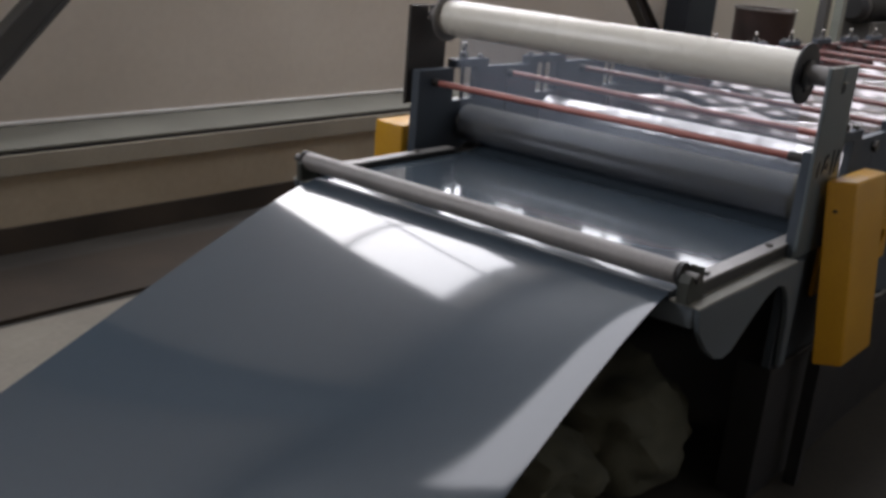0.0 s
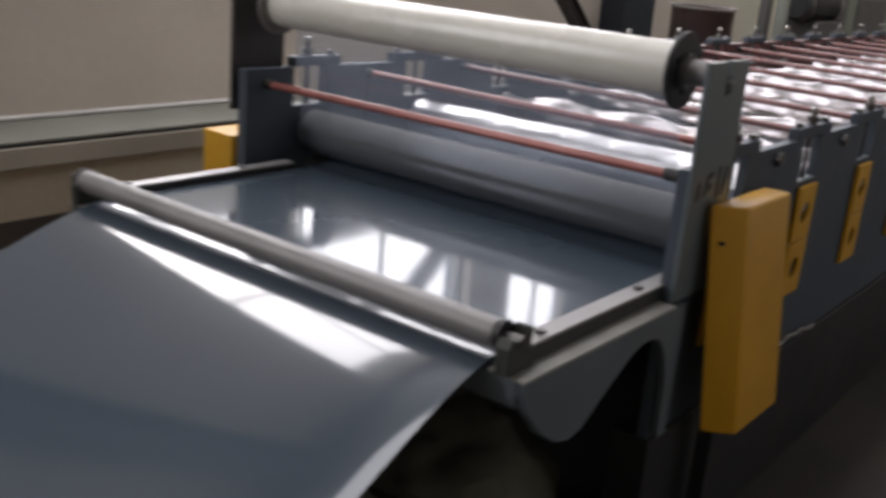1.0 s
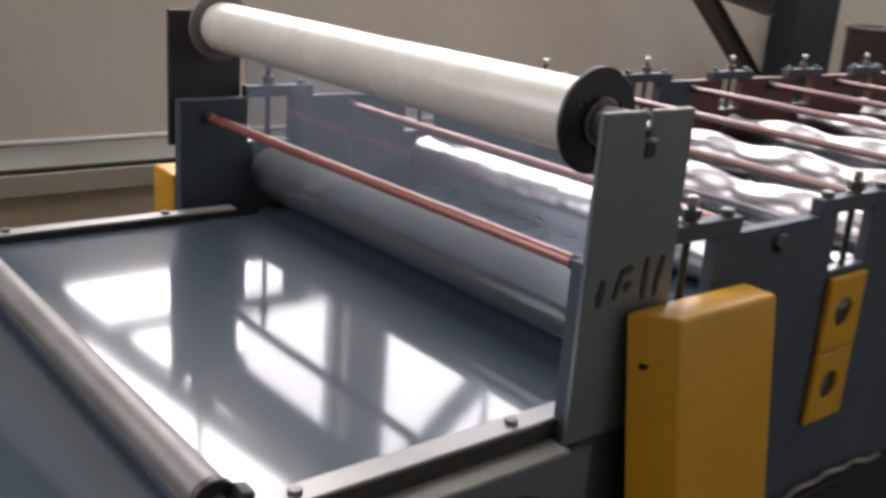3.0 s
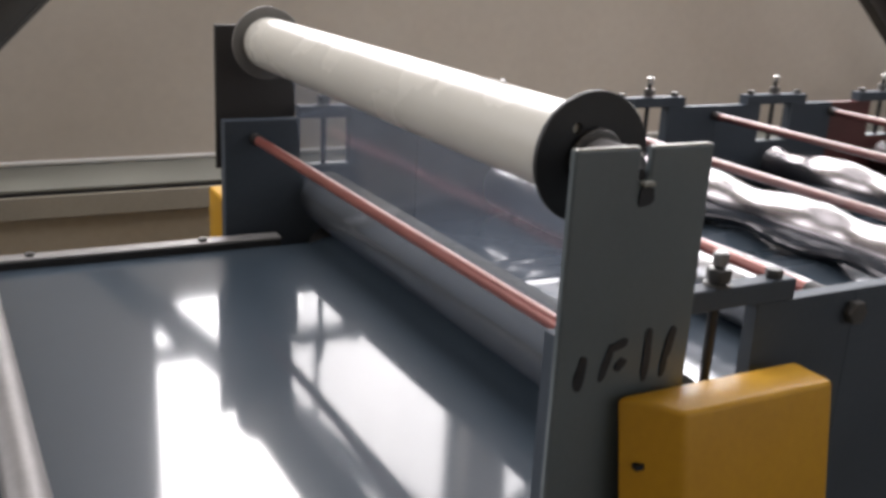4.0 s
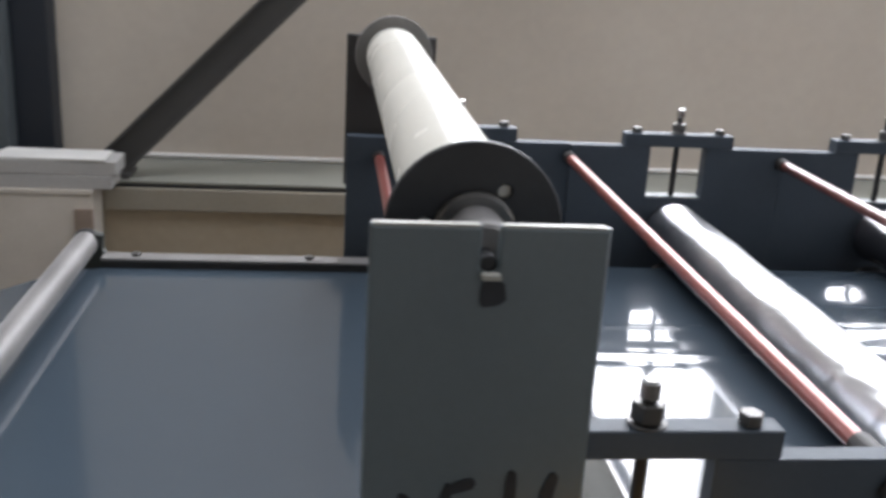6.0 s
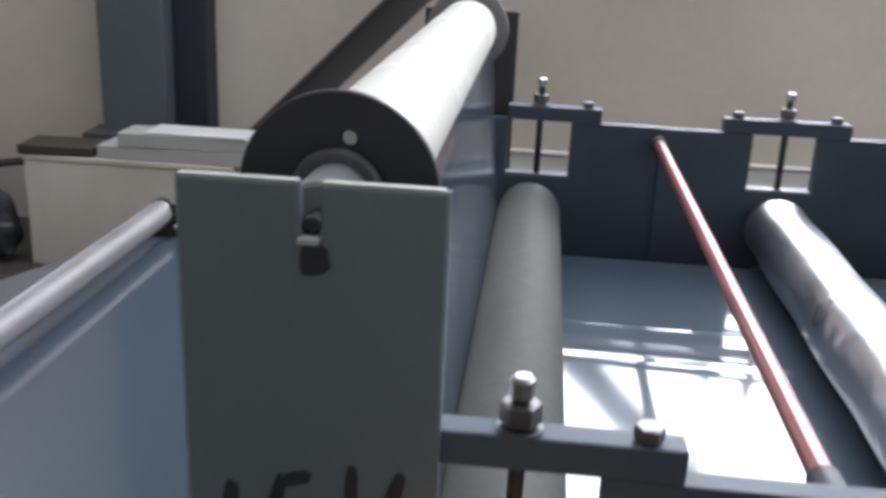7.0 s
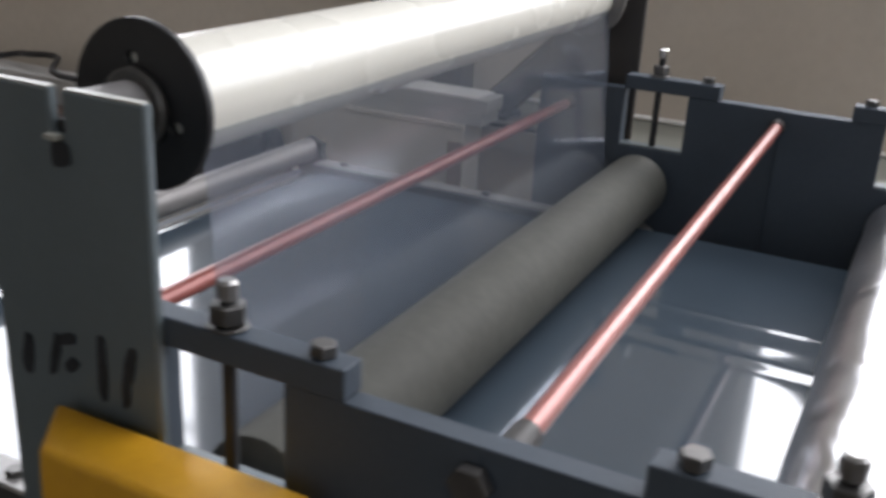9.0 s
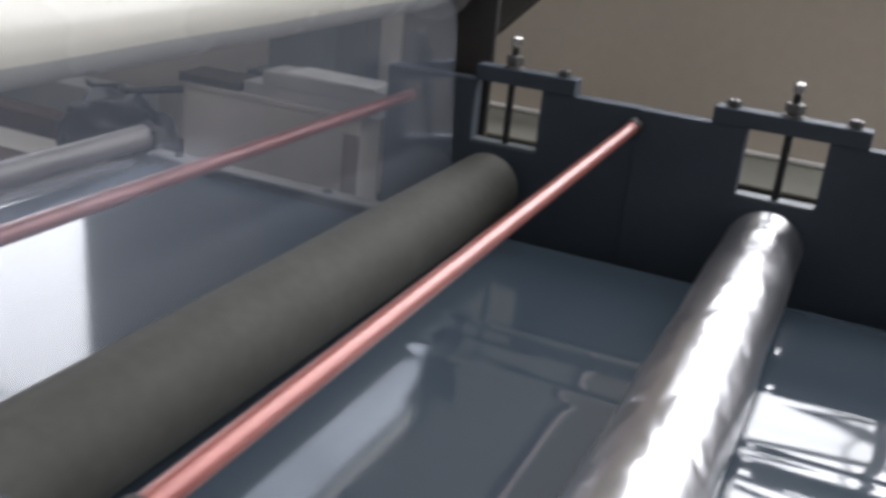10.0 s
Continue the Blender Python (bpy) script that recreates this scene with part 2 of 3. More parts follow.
def cylinder(axis, centre, length, r, bevel=0.002, seg=24, bm=None):
    h = length / 2
    return lathe(axis, centre, [(-h, 0), (-h, r - bevel), (-h + bevel, r), (h - bevel, r), (h, r - bevel), (h, 0)], seg, bm)


def hexagon(axis, centre, length, r, bm=None):
    return cylinder(axis, centre, length, r, 0.0015, 6, bm)


def circle(cx, cz, r, n=20, a0=0, a1=360):
    full = abs(a1 - a0) >= 360
    return [(cx + r * math.cos(radians(a0 + (a1 - a0) * i / (n if full else n - 1))), cz + r * math.sin(radians(a0 + (a1 - a0) * i / (n if full else n - 1)))) for i in range(n)]


def plate(outer, holes, y0, y1, bevel=0.0):
    """A flat plate in x and z with holes through it, y0 to y1 thick."""
    bm = bmesh.new()
    edges = []
    for loop in (outer, *holes):
        vs = [bm.verts.new((x, y0, z)) for x, z in loop]
        edges += [bm.edges.new((a, b)) for a, b in zip(vs, vs[1:] + vs[:1])]
    bmesh.ops.triangle_fill(bm, use_beauty=True, use_dissolve=False, edges=edges)
    bmesh.ops.dissolve_limit(bm, angle_limit=0.01, verts=bm.verts, edges=bm.edges) if not holes else None
    r = bmesh.ops.extrude_face_region(bm, geom=list(bm.faces))
    bmesh.ops.translate(bm, vec=(0, y1 - y0, 0), verts=[v for v in r["geom"] if isinstance(v, bmesh.types.BMVert)])
    bmesh.ops.recalc_face_normals(bm, faces=bm.faces)
    if bevel:
        sharp = [e for e in bm.edges if len(e.link_faces) == 2 and e.calc_face_angle(0) > 1.0 and abs(e.verts[0].co.y - e.verts[1].co.y) < 1e-6]
        bmesh.ops.bevel(bm, geom=sharp, offset=bevel, segments=1, affect="EDGES")
    return bm


def rect(x0, x1, z0, z1):
    return [(x0, z0), (x1, z0), (x1, z1), (x0, z1)]


# ---- the hall ----
tagged(part("floor", box(ROOM_X0, ROOM_X1, ROOM_Y0, WALL_Y, -0.2, 0.0), M_FLOOR), "worn grey-brown concrete factory floor", "floor", kind="structure")
# ceiling and end walls are assumed, added to close the hall round the lamps
bm = box(ROOM_X0, ROOM_X1, ROOM_Y0, SKY_Y0, ROOM_Z, ROOM_Z + 0.2)
box(ROOM_X0, ROOM_X1, SKY_Y1, WALL_Y, ROOM_Z, ROOM_Z + 0.2, 0, bm)
box(ROOM_X0, SKY_X0, SKY_Y0, SKY_Y1, ROOM_Z, ROOM_Z + 0.2, 0, bm)
box(SKY_X1, ROOM_X1, SKY_Y0, SKY_Y1, ROOM_Z, ROOM_Z + 0.2, 0, bm)
tagged(part("ceiling", bm, M_CEIL), "plain grey ceiling added over the hall, open for the roof light strip", "ceiling", kind="structure")


def window_wall(name, y0, y1, z0, z1, openings, low, label):
    """A wall along x from z low upwards with window openings through it."""
    w = tagged(part(name, plate(rect(ROOM_X0, ROOM_X1, low, ROOM_Z), [rect(a, b, z0, z1) for a, b in openings], y0, y1), M_WALL), label, "wall", kind="structure")
    return w


window_wall("wall_north", WALL_Y, WALL_Y + 0.2, WIN_Z0, WIN_Z1, FAR_WINDOWS, 0.0, "cream painted panel wall with high windows")
# the south wall is added, out of view, round the fill windows
window_wall("wall_south", ROOM_Y0 - 0.2, ROOM_Y0, NEAR_Z0, NEAR_Z1, NEAR_FILL_WINDOWS, 0.0, "cream wall added behind the camera to hold the fill windows")
tagged(part("wall_west", box(ROOM_X0 - 0.2, ROOM_X0, ROOM_Y0, WALL_Y, 0, ROOM_Z), M_WALL), "plain cream end wall added to close the hall", "wall", kind="structure")
tagged(part("wall_east", box(ROOM_X1, ROOM_X1 + 0.2, ROOM_Y0, WALL_Y, 0, ROOM_Z), M_WALL), "plain cream end wall added to close the hall", "wall", kind="structure")
PL_Y, PL_Z = 3.19, 0.457
tagged(part("plinth", box(-1.72, ROOM_X1, PL_Y, WALL_Y - 0.002, 0.0, PL_Z, 0.006), M_WALLLOW), "stained beige concrete plinth along the wall", "plinth", kind="structure")
tagged(part("plinth_top", box(-1.725, ROOM_X1, PL_Y - 0.004, WALL_Y - 0.002, PL_Z + 0.001, PL_Z + 0.012, 0.003), M_TRIM), "grey-green painted ledge on top of the plinth", "ledge", kind="structure")
tagged(part("trim", box(-0.93, ROOM_X1, PL_Y - 0.02, PL_Y - 0.001, 0.35, PL_Z - 0.015, 0.004), M_BAND), "dusty grey-beige band along the plinth", "rail", kind="structure")
# shade in the gap below the ledge, built as a near-black strip
tagged(part("gap_shade_strip", box(-0.93, ROOM_X1, PL_Y - 0.006, PL_Y - 0.001, PL_Z - 0.014, PL_Z - 0.001), M_DARK), "near-black strip standing for the shade in the gap under the ledge", "trim", kind="structure")
# pale back edge of the ledge, built as an added tube
tagged(part("conduit", cylinder("x", (6.5, WALL_Y - 0.014, PL_Z + 0.0255), 14.9, 0.0125, 0.002, 12), M_WHITE, smooth=True), "thin pale tube added for the back edge of the wall ledge", "conduit", kind="structure")
tagged(part("baseboard", box(-0.93, ROOM_X1, PL_Y - 0.012, PL_Y - 0.001, 0.0, 0.12, 0.003), M_DARKBROWN), "dirty brown skirting at the foot of the plinth", "baseboard", kind="structure")
for k, (a, b) in enumerate(FAR_WINDOWS + NEAR_FILL_WINDOWS):
    far = k < len(FAR_WINDOWS)
    z0, z1, y = (WIN_Z0, WIN_Z1, WALL_Y + 0.12) if far else (NEAR_Z0, NEAR_Z1, ROOM_Y0 - 0.12)
    win = thing("window_%d" % (k + 1), "tall steel-framed hall window with thin glazing bars, made up on the near wall", "window", kind="structure")
    bm = plate(rect(a, b, z0, z1), [rect(a + 0.05, b - 0.05, z0 + 0.05, z1 - 0.05)], y - 0.03, y + 0.03)
    part("window_frame", bm, M_PANE, win)
    x, z = (a + b) / 2, z0 + 0.33
    part("transom", box(a + 0.05, b - 0.05, y - 0.024, y + 0.024, z - 0.045, z + 0.045), M_PANE, win)
    part("glazing_bar", box(x - 0.011, x + 0.011, y - 0.02, y + 0.02, z + 0.045, z1 - 0.05), M_PANE, win)
    part("glazing_bar", box(a + 0.05, b - 0.05, y - 0.018, y + 0.018, 3.6 - 0.014, 3.6 + 0.014), M_PANE, win)


def column(x0, x1, y0, x2, paint=M_COLUMN):
    c = thing("column", "slate-grey steel hall column standing on the wall plinth", "column", kind="structure")
    part("shaft", box(x0, x1, y0, WALL_Y - 0.001, PL_Z + 0.013, ROOM_Z, 0.006), paint, c)
    # the darker right-hand part of the column is a separate navy box
    part("side_upright", box(x1 + 0.002, x2, y0 + 0.1, WALL_Y - 0.001, PL_Z + 0.013, ROOM_Z, 0.006), M_NAVY, c, "dark navy upright beside the column shaft")
    part("base_plate", box(x0 - 0.07, x1 + 0.1, y0 - 0.06, WALL_Y - 0.001, PL_Z + 0.012, PL_Z + 0.045, 0.003), M_BRACE, c)
    return c


column(-1.63, -1.34, 3.38, -1.19)
column(5.85, 6.2, 3.38, 6.6, M_NAVY)
BRACE_Y = 3.26


def brace(xa, za, xb, zb, paint):
    """A slanting channel that leans against the wall between two points."""
    d = math.hypot(xb - xa, zb - za)
    b = thing("diagonal_brace", "dark diagonal steel brace running up along the wall", "brace", Matrix.Translation((xa, BRACE_Y, za)) @ Matrix.Rotation(-math.atan2(zb - za, xb - xa), 4, "Y"), "wall braces", "structure")
    part("web", box(0, d, -0.01, 0.01, -0.05, 0.05), paint, b)
    part("flange", box(0, d, -0.045, 0.045, 0.05, 0.063, 0.002), paint, b)
    part("flange", box(0, d, -0.045, 0.045, -0.063, -0.05, 0.002), paint, b)
    return b


brace(-0.935, 0.49, 1.895, 3.33, M_BRACE)
brace(5.45, 0.5, 1.98, 3.33, M_FARSTAND)
brace(5.3, 1.21, 4.72, 1.315, M_FARSTAND)
g = thing("gusset_plate", "dark steel foot plate at the base of the brace", "plate", kind="structure")
part("plate", box(-1.27, -0.83, 3.2, 3.36, PL_Z + 0.0125, PL_Z + 0.035, 0.003), M_BRACE, g)
part("rib", plate([(-1.22, 0.493), (-0.87, 0.493), (-0.93, 0.58), (-1.02, 0.56)], [], 3.235, 3.247), M_BRACE, g)

# ---- sheet metal ----
SH_Y0, SH_Y1, SH_Z = 0.07, 1.278, 0.762


CREASES = ((0.0013, 0.8, 0.011), (0.0011, 0.935, 0.009), (-0.0006, 0.77, 0.012), (0.0005, 0.87, 0.02))     # height, y and width of the pressed folds


def sheet_height(x, v):
    """Height of the sheet at x along the line and v (0 near edge to 1 far edge) across it."""
    xs = -0.505 + 0.02 * v
    slope = 0.5 - 0.05 * v
    if x >= xs:
        amp = 0.0 if x < 0.76 else min(0.013, 0.004 + 0.006 * (x - 0.76))
        k = min(max((x - 0.17) / 0.11, 0), 1)
        y = SH_Y0 + (SH_Y1 - SH_Y0) * v
        crease = sum(a * math.exp(-((y - c - 0.01 * math.sin(5 * x + 9 * c)) / w) ** 2) for a, c, w in CREASES) * min(max((x - 0.27) / 0.12, 0), 1)
        return SH_Z + 0.024 * k * k * (3 - 2 * k) + amp * math.sin(v * math.pi * 9) + crease
    d = xs - x
    soft = 0.16
    drop = slope * (math.sqrt(d * d + soft * soft) - soft) + 0.13 * (1 - v) ** 2.5 * d * d
    z = SH_Z - drop - 0.006 * max(0.0, 1 - v / 0.1) ** 3 * min(1.0, d / 0.3)
    return z if z > 0.06 else 0.02 + 0.04 * math.exp((z - 0.06) / 0.04)


def sheet():
    bm = bmesh.new()
    xs = [-3.6 + 0.05 * i for i in range(56)] + [-0.8 + 0.02 * i for i in range(21)] + [-0.38 + 0.05 * i for i in range(11)] + [0.16 + 0.02 * i for i in range(8)] + [0.32 + 0.04 * i for i in range(15)] + [0.92 + 0.1 * i for i in range(70)]
    vs = [0.011 * j for j in range(51)] + [0.555 + 0.0045 * j for j in range(1, 49)] + [0.771 + 0.0147 * j for j in range(1, 16)] + [1.0]
    cols = len(vs) - 1
    rows = [[bm.verts.new((x, SH_Y0 + (SH_Y1 - SH_Y0) * v, sheet_height(x, v))) for v in vs] for x in xs]
    for a, b in zip(rows, rows[1:]):
        for j in range(cols):
            bm.faces.new((a[j], b[j], b[j + 1], a[j + 1]))
    r = bmesh.ops.extrude_face_region(bm, geom=list(bm.faces))
    bmesh.ops.translate(bm, vec=(0, 0, -0.0012), verts=[v for v in r["geom"] if isinstance(v, bmesh.types.BMVert)])
    return bm


tagged(part("sheet_metal", sheet(), M_SHEET, smooth=True), "glossy blue-grey prepainted steel sheet feeding into the machine", "sheet metal")

# ---- entry table ----
table = thing("entry_table", "grey steel entry table with guide rails beside the sheet", "table")
prof = [(-0.565, 0.738), (-0.55, 0.68), (-0.5, 0.625), (-0.44, 0.585), (-0.39, 0.572), (-0.345, 0.58), (-0.3, 0.61), (-0.25, 0.641), (-0.2, 0.668), (-0.165, 0.684), (-0.13, 0.693), (-0.095, 0.694), (-0.065, 0.685), (-0.04, 0.666), (-0.02, 0.638), (-0.005, 0.602), (0.006, 0.558), (0.015, 0.43), (0.05, 0.43), (0.05, 0.738)]
for y0, y1, ry0, ry1 in ((-0.012, 0.004, 0.026, 0.066), (1.345, 1.361, 1.283, 1.322)):
    part("side_plate", plate(prof, [], y0, y1, 0.002), M_TABLE, table)
    part("lip", box(-0.565, 0.0, min(y0, ry0), max(y1, ry1), 0.739, 0.745, 0.001), M_LIP, table, "worn light edge")
    # shade of the slot between rail and lip is put into the rail's colour
    part("rail", box(-0.51, 0.11, ry0, ry1, 0.7455, 0.776, 0.003), M_RAILSIDE, table, "steel guide rail, near-black for the shaded slot beside it")
    part("rail_cap", box(-0.51, 0.11, ry0 - 0.001, ry1 + 0.001, 0.7765, 0.783, 0.002), M_RAIL, table, "lighter steel strip on top of the guide rail")
    for x in (-0.44, -0.072):
        bm = hexagon("z", (x, (ry0 + ry1) / 2, 0.7865), 0.007, 0.011)
        part("bolt", bm, M_BOLT, table)
    yb, deep = (0.016, 0.03) if ry0 < 0.5 else (ry1 - 0.01, 0.022)
    part("bearing_bracket", plate([(-0.578, 0.7455), (-0.5, 0.7455), (-0.497, 0.774), (-0.512, 0.79), (-0.51, 0.822), (-0.526, 0.826), (-0.53, 0.808), (-0.552, 0.805), (-0.57, 0.812), (-0.58, 0.795)], [], yb, yb + deep, 0.002), M_BRACKET, table, "dark green-grey bearing block")
part("bed", box(-0.56, 0.12, 0.07, 1.28, 0.735, 0.7585), M_FRAME, table)
part("front_beam", box(-0.56, -0.51, 0.006, 1.343, 0.685, 0.738, 0.004), M_TABLE, table)

roller_in = thing("entry_roller", "dull grey steel pinch roller across the sheet", "roller", pose(-0.547, 0.0, 0.803))
part("tube", cylinder("y", (0, 0.69, 0), 1.26, 0.027, 0.003, 32), M_TUBE, roller_in, smooth=True)
for y in (0.04, 1.34):
    part("shaft_end", cylinder("y", (0, y, 0), 0.06, 0.012, 0.002, 16), M_BOLT, roller_in, smooth=True)
    part("collar", cylinder("y", (0, y + (0.012 if y < 0.5 else -0.012), 0), 0.012, 0.03, 0.002, 24), M_DARK, roller_in, smooth=True)

# ---- film roll and its stand ----
ROLL_X, ROLL_Z, ROLL_R, FLANGE_R = 0.098, 1.217, 0.058, 0.082


def stand(y0, y1, label, top=1.25, foot=0.92):
    s = thing("film_roll_stand", label, "stand", group="film roll stands")
    outer = [(0, foot), (0.197, foot), (0.197, top), (0.1055, top), (0.1055, 1.215), (0.103, 1.211), (0.098, 1.209), (0.093, 1.211), (0.0905, 1.215), (0.0905, top), (0, top)]
    # the far plate's darker colour holds the shade of its backlit face
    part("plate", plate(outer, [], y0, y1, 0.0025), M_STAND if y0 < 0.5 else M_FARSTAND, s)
    return s


near_stand = stand(-0.003, 0.009, "light grey slotted steel plate holding the film roll shaft", 1.25, 0.747)


def smudge(x, z, w, h, lean, seed):
    """A black patch on the near plate, for worn paint marks and one painted shadow."""
    loop = []
    for k in range(16):
        a = 2 * math.pi * k / 16
        r = 1 + 0.35 * noise.noise(Vector((math.cos(a) * 1.3, math.sin(a) * 1.3, seed)))
        u, v = 0.5 * w * r * abs(math.cos(a)) ** 0.6 * math.copysign(1, math.cos(a)), 0.5 * h * r * math.sin(a)
        loop.append((x + u * math.cos(lean) + v * math.sin(lean), z - u * math.sin(lean) + v * math.cos(lean)))
    part("mark_and_shadow", plate(loop, [], -0.0043 - 0.00015 * seed, -0.0035), M_MARK, near_stand, "black patch for worn paint marks and the painted shadow under the tongue")


# the eighth patch paints the shadow below the tongue in black
for x, z, w, h, lean, seed in ((0.034, 0.985, 0.015, 0.045, 0.15, 1), (0.07, 0.992, 0.011, 0.046, 0.25, 2), (0.085, 1.014, 0.032, 0.011, -0.35, 3), (0.091, 0.988, 0.018, 0.013, -0.6, 4),
                               (0.13, 0.995, 0.012, 0.066, 0.04, 5), (0.164, 1.006, 0.013, 0.04, 0.25, 6), (0.158, 0.978, 0.009, 0.03, 0.1, 7), (0.1015, 1.195, 0.023, 0.025, 0.05, 8)):
    smudge(x, z, w, h, lean, seed)
part("tongue", box(0.091, 0.1065, -0.013, -0.0032, 1.2075, 1.2125, 0.001), M_LIP, near_stand, "worn steel tongue under the slot")
for a, b in ((0.002, 0.0885), (0.1075, 0.193)):
    part("worn_edge", box(a, b, -0.0015, 0.0075, 1.2492, 1.2512), M_LIP, near_stand, "bare worn upper edge")
far_stand = stand(1.437, 1.45, "slotted steel plate holding the film roll shaft, its backlit shade put into the colour", 1.258)

film_roll = thing("film_roll", "roll of milky white protective film between dark flanges", "film roll", pose(ROLL_X, 0, ROLL_Z))
part("film", lathe("y", (0, 0, 0), [(0.106, 0.03), (0.106, ROLL_R), (1.345, ROLL_R), (1.345, 0.03)], 64), M_FILM, film_roll, smooth=True)
part("shaft", cylinder("y", (0, 0.738, 0), 1.47, 0.0071, 0.0015, 20), M_DARK, film_roll, smooth=True)
for y in (0.096, 1.347):
    holes = [circle(0.045 * math.cos(radians(a)), 0.045 * math.sin(radians(a)), 0.0065, 12) for a in (90, 210, 330)]
    # the far flange is a lighter grey than the near one
    part("flange", plate(circle(0, 0, FLANGE_R, 56), holes, y, y + 0.009, 0.0015), M_DARK if y < 0.5 else M_FLANGE, film_roll, "dark steel end flange" if y < 0.5 else "lighter grey end flange", smooth=True)
for y, l in ((0.06, 0.07), (1.385, 0.06)):
    part("hub", cylinder("y", (0, y, 0), l, 0.027, 0.003, 28), M_TUBE, film_roll, smooth=True)
    part("collar", cylinder("y", (0, 0.09 if y < 0.5 else 1.362, 0), 0.011, 0.038, 0.003, 32), M_BOLT, film_roll, smooth=True)

bm = bmesh.new()
cols = 40
rows = []
for k in range(12):
    s = k / 11
    rows.append([bm.verts.new((0.149 + (0.181 - 0.149) * s + 0.0004 * math.sin(j * 0.5 + k * 0.4), 0.112 + 1.225 * j / cols + 0.006 * math.sin(k * 0.5), ROLL_Z + (0.87 - ROLL_Z) * s)) for j in range(cols + 1)])
for a, b in zip(rows, rows[1:]):
    for j in range(cols):
        bm.faces.new((a[j], b[j], b[j + 1], a[j + 1]))
veil = thing("clear_film_web", "milky clear plastic film running down from the film roll", "plastic film")
hang = part("hanging_film", bm, M_CLEAR, veil, smooth=True)
bm = bmesh.new()
rows = [[bm.verts.new((0.246 - 0.0675 * math.cos(a), 0.112 + 1.225 * j / cols + 0.003, 0.852 - 0.0675 * math.sin(a))) for j in range(cols + 1)] for a in (radians(-14 + 8 * k) for k in range(13))]
for a, b in zip(rows, rows[1:]):
    for j in range(cols):
        bm.faces.new((a[j], b[j], b[j + 1], a[j + 1]))
wrap = part("wrapped_film", bm, M_CLEAR, veil, "film drawn round the laminating roller", smooth=True)
hang.visible_shadow = wrap.visible_shadow = False

# ---- forming stations ----
PITCH, X0 = 0.502, 0.256
FR = ((0.01, 0.034), (1.374, 1.408))     # near and far side plates, y


def station(x0, x1, far_paint, beside_stand=False):
    """One pair of side plates with bearing windows, screws and bearing blocks; x from the station's centre."""
    s = thing("forming_station", "blue-grey steel side plates with adjusting screws and yellow bearing blocks", "machine frame", group="forming stations")
    for i, (y0, y1) in enumerate(FR):
        short = beside_stand and i == 1
        if short:
            y0, y1 = y0 + 0.007, y1 + 0.007
        d = -0.012 if i == 0 else 0.0
        outer = [(x0, 0.42), (x1, 0.42), (x1, 1.043 + d), (0.125, 1.043 + d), (0.125, 1.0435 + d), (0.066, 1.0435 + d), (0.066, 0.924 + d), (-0.066, 0.924 + d), (-0.066, 1.0435 + d), (-0.125, 1.0435 + d), (-0.125, 1.043 + d), (x0, 1.043 + d)]
        part("side_plate", plate(outer, [], y0, y1, 0.001), M_FRAME if i == 0 else far_paint, s)
        part("crossbar", box(-0.067 if short else -0.127, 0.127, y0 - 0.002, y1 + 0.002, 1.044 + d, 1.073 + d, 0.002), M_FRAME, s)
        # sill is a lighter grey than the plate round it
        part("window_sill", box(-0.0655, 0.0655, y0 + 0.001, y1 - 0.001, 0.9245 + d, 0.929 + d, 0.001), M_STAND, s, "lighter grey sill")
        yc = (y0 + y1) / 2
        for x in (0.098,) if short else (-0.098, 0.098):
            part("bolt", hexagon("z", (x, yc, 1.0795 + d), 0.012, 0.012), M_BOLT, s)
        part("screw", cylinder("z", (0, yc, 1.011 + d), 0.2, 0.0068, 0.001, 12), M_DARK, s, smooth=True)
        part("washer", cylinder("z", (0, yc, 1.0752 + d), 0.003, 0.0185, 0.001, 20), M_BOLT, s, smooth=True)
        part("nut", hexagon("z", (0, yc, 1.0875 + d), 0.018, 0.0165), M_BOLT, s)
        zt = 1.096 if i == 0 else 1.121
        # far heads take a brighter steel than near ones
        part("screw_head", cylinder("z", (0, yc, zt), 0.02, 0.0098, 0.003, 8), M_STEEL if i == 0 else M_BRIGHT, s, "steel screw head, brighter on the far side", smooth=True)
        for z0, z1 in ((0.595, 0.746), (0.75, 0.902)):
            ya, yb = (y0 - 0.014, y0 - 0.001) if i == 0 else (y1 + 0.001, y1 + 0.014)
            bm = plate(rect(-0.064, 0.064, z0, z1), [circle(0, (z0 + z1) / 2, 0.03, 18)], ya, yb, 0.003)
            part("bearing_block", bm, M_YELLOW, s, "yellow painted bearing block")
        part("rod_nut", hexagon("y", (x1 - 0.005 if x1 > 0 else 0, y0 - 0.008 if i == 0 else y1 + 0.008, 1.0), 0.014, 0.018), M_BOLT, s)
    return s


def forming_roller(amp, label, mat, r=0.056, name="forming_roller"):
    """A turned upper roller whose radius swells in waves along its length."""
    ro = thing(name, label, "roller", group="forming rollers")
    pr = [(0.05, 0.0), (0.05, 0.03)]
    n = 150
    for i in range(n + 1):
        y = 0.075 + 1.27 * i / n
        pr.append((y, r + amp * math.sin(2 * math.pi * y / 0.34) + 0.1 * amp * math.sin(2 * math.pi * y / 0.17 + 1.3)))
    pr += [(1.36, 0.03), (1.36, 0.0)]
    part("barrel", lathe("y", (0, 0, 0), pr, 36), mat, ro, smooth=True)
    part("journal", cylinder("y", (0, 0.71, 0), 1.42, 0.026, 0.003, 20), M_STEEL, ro, smooth=True)
    return ro


N_ST = 15
first = station(-0.2515, 0.2505, M_FRAME, True)
first.matrix_basis = pose(X0, 0, 0)
second = station(-0.2515, 0.2505, M_FRAME)
second.matrix_basis = pose(X0 + PITCH, 0, 0)
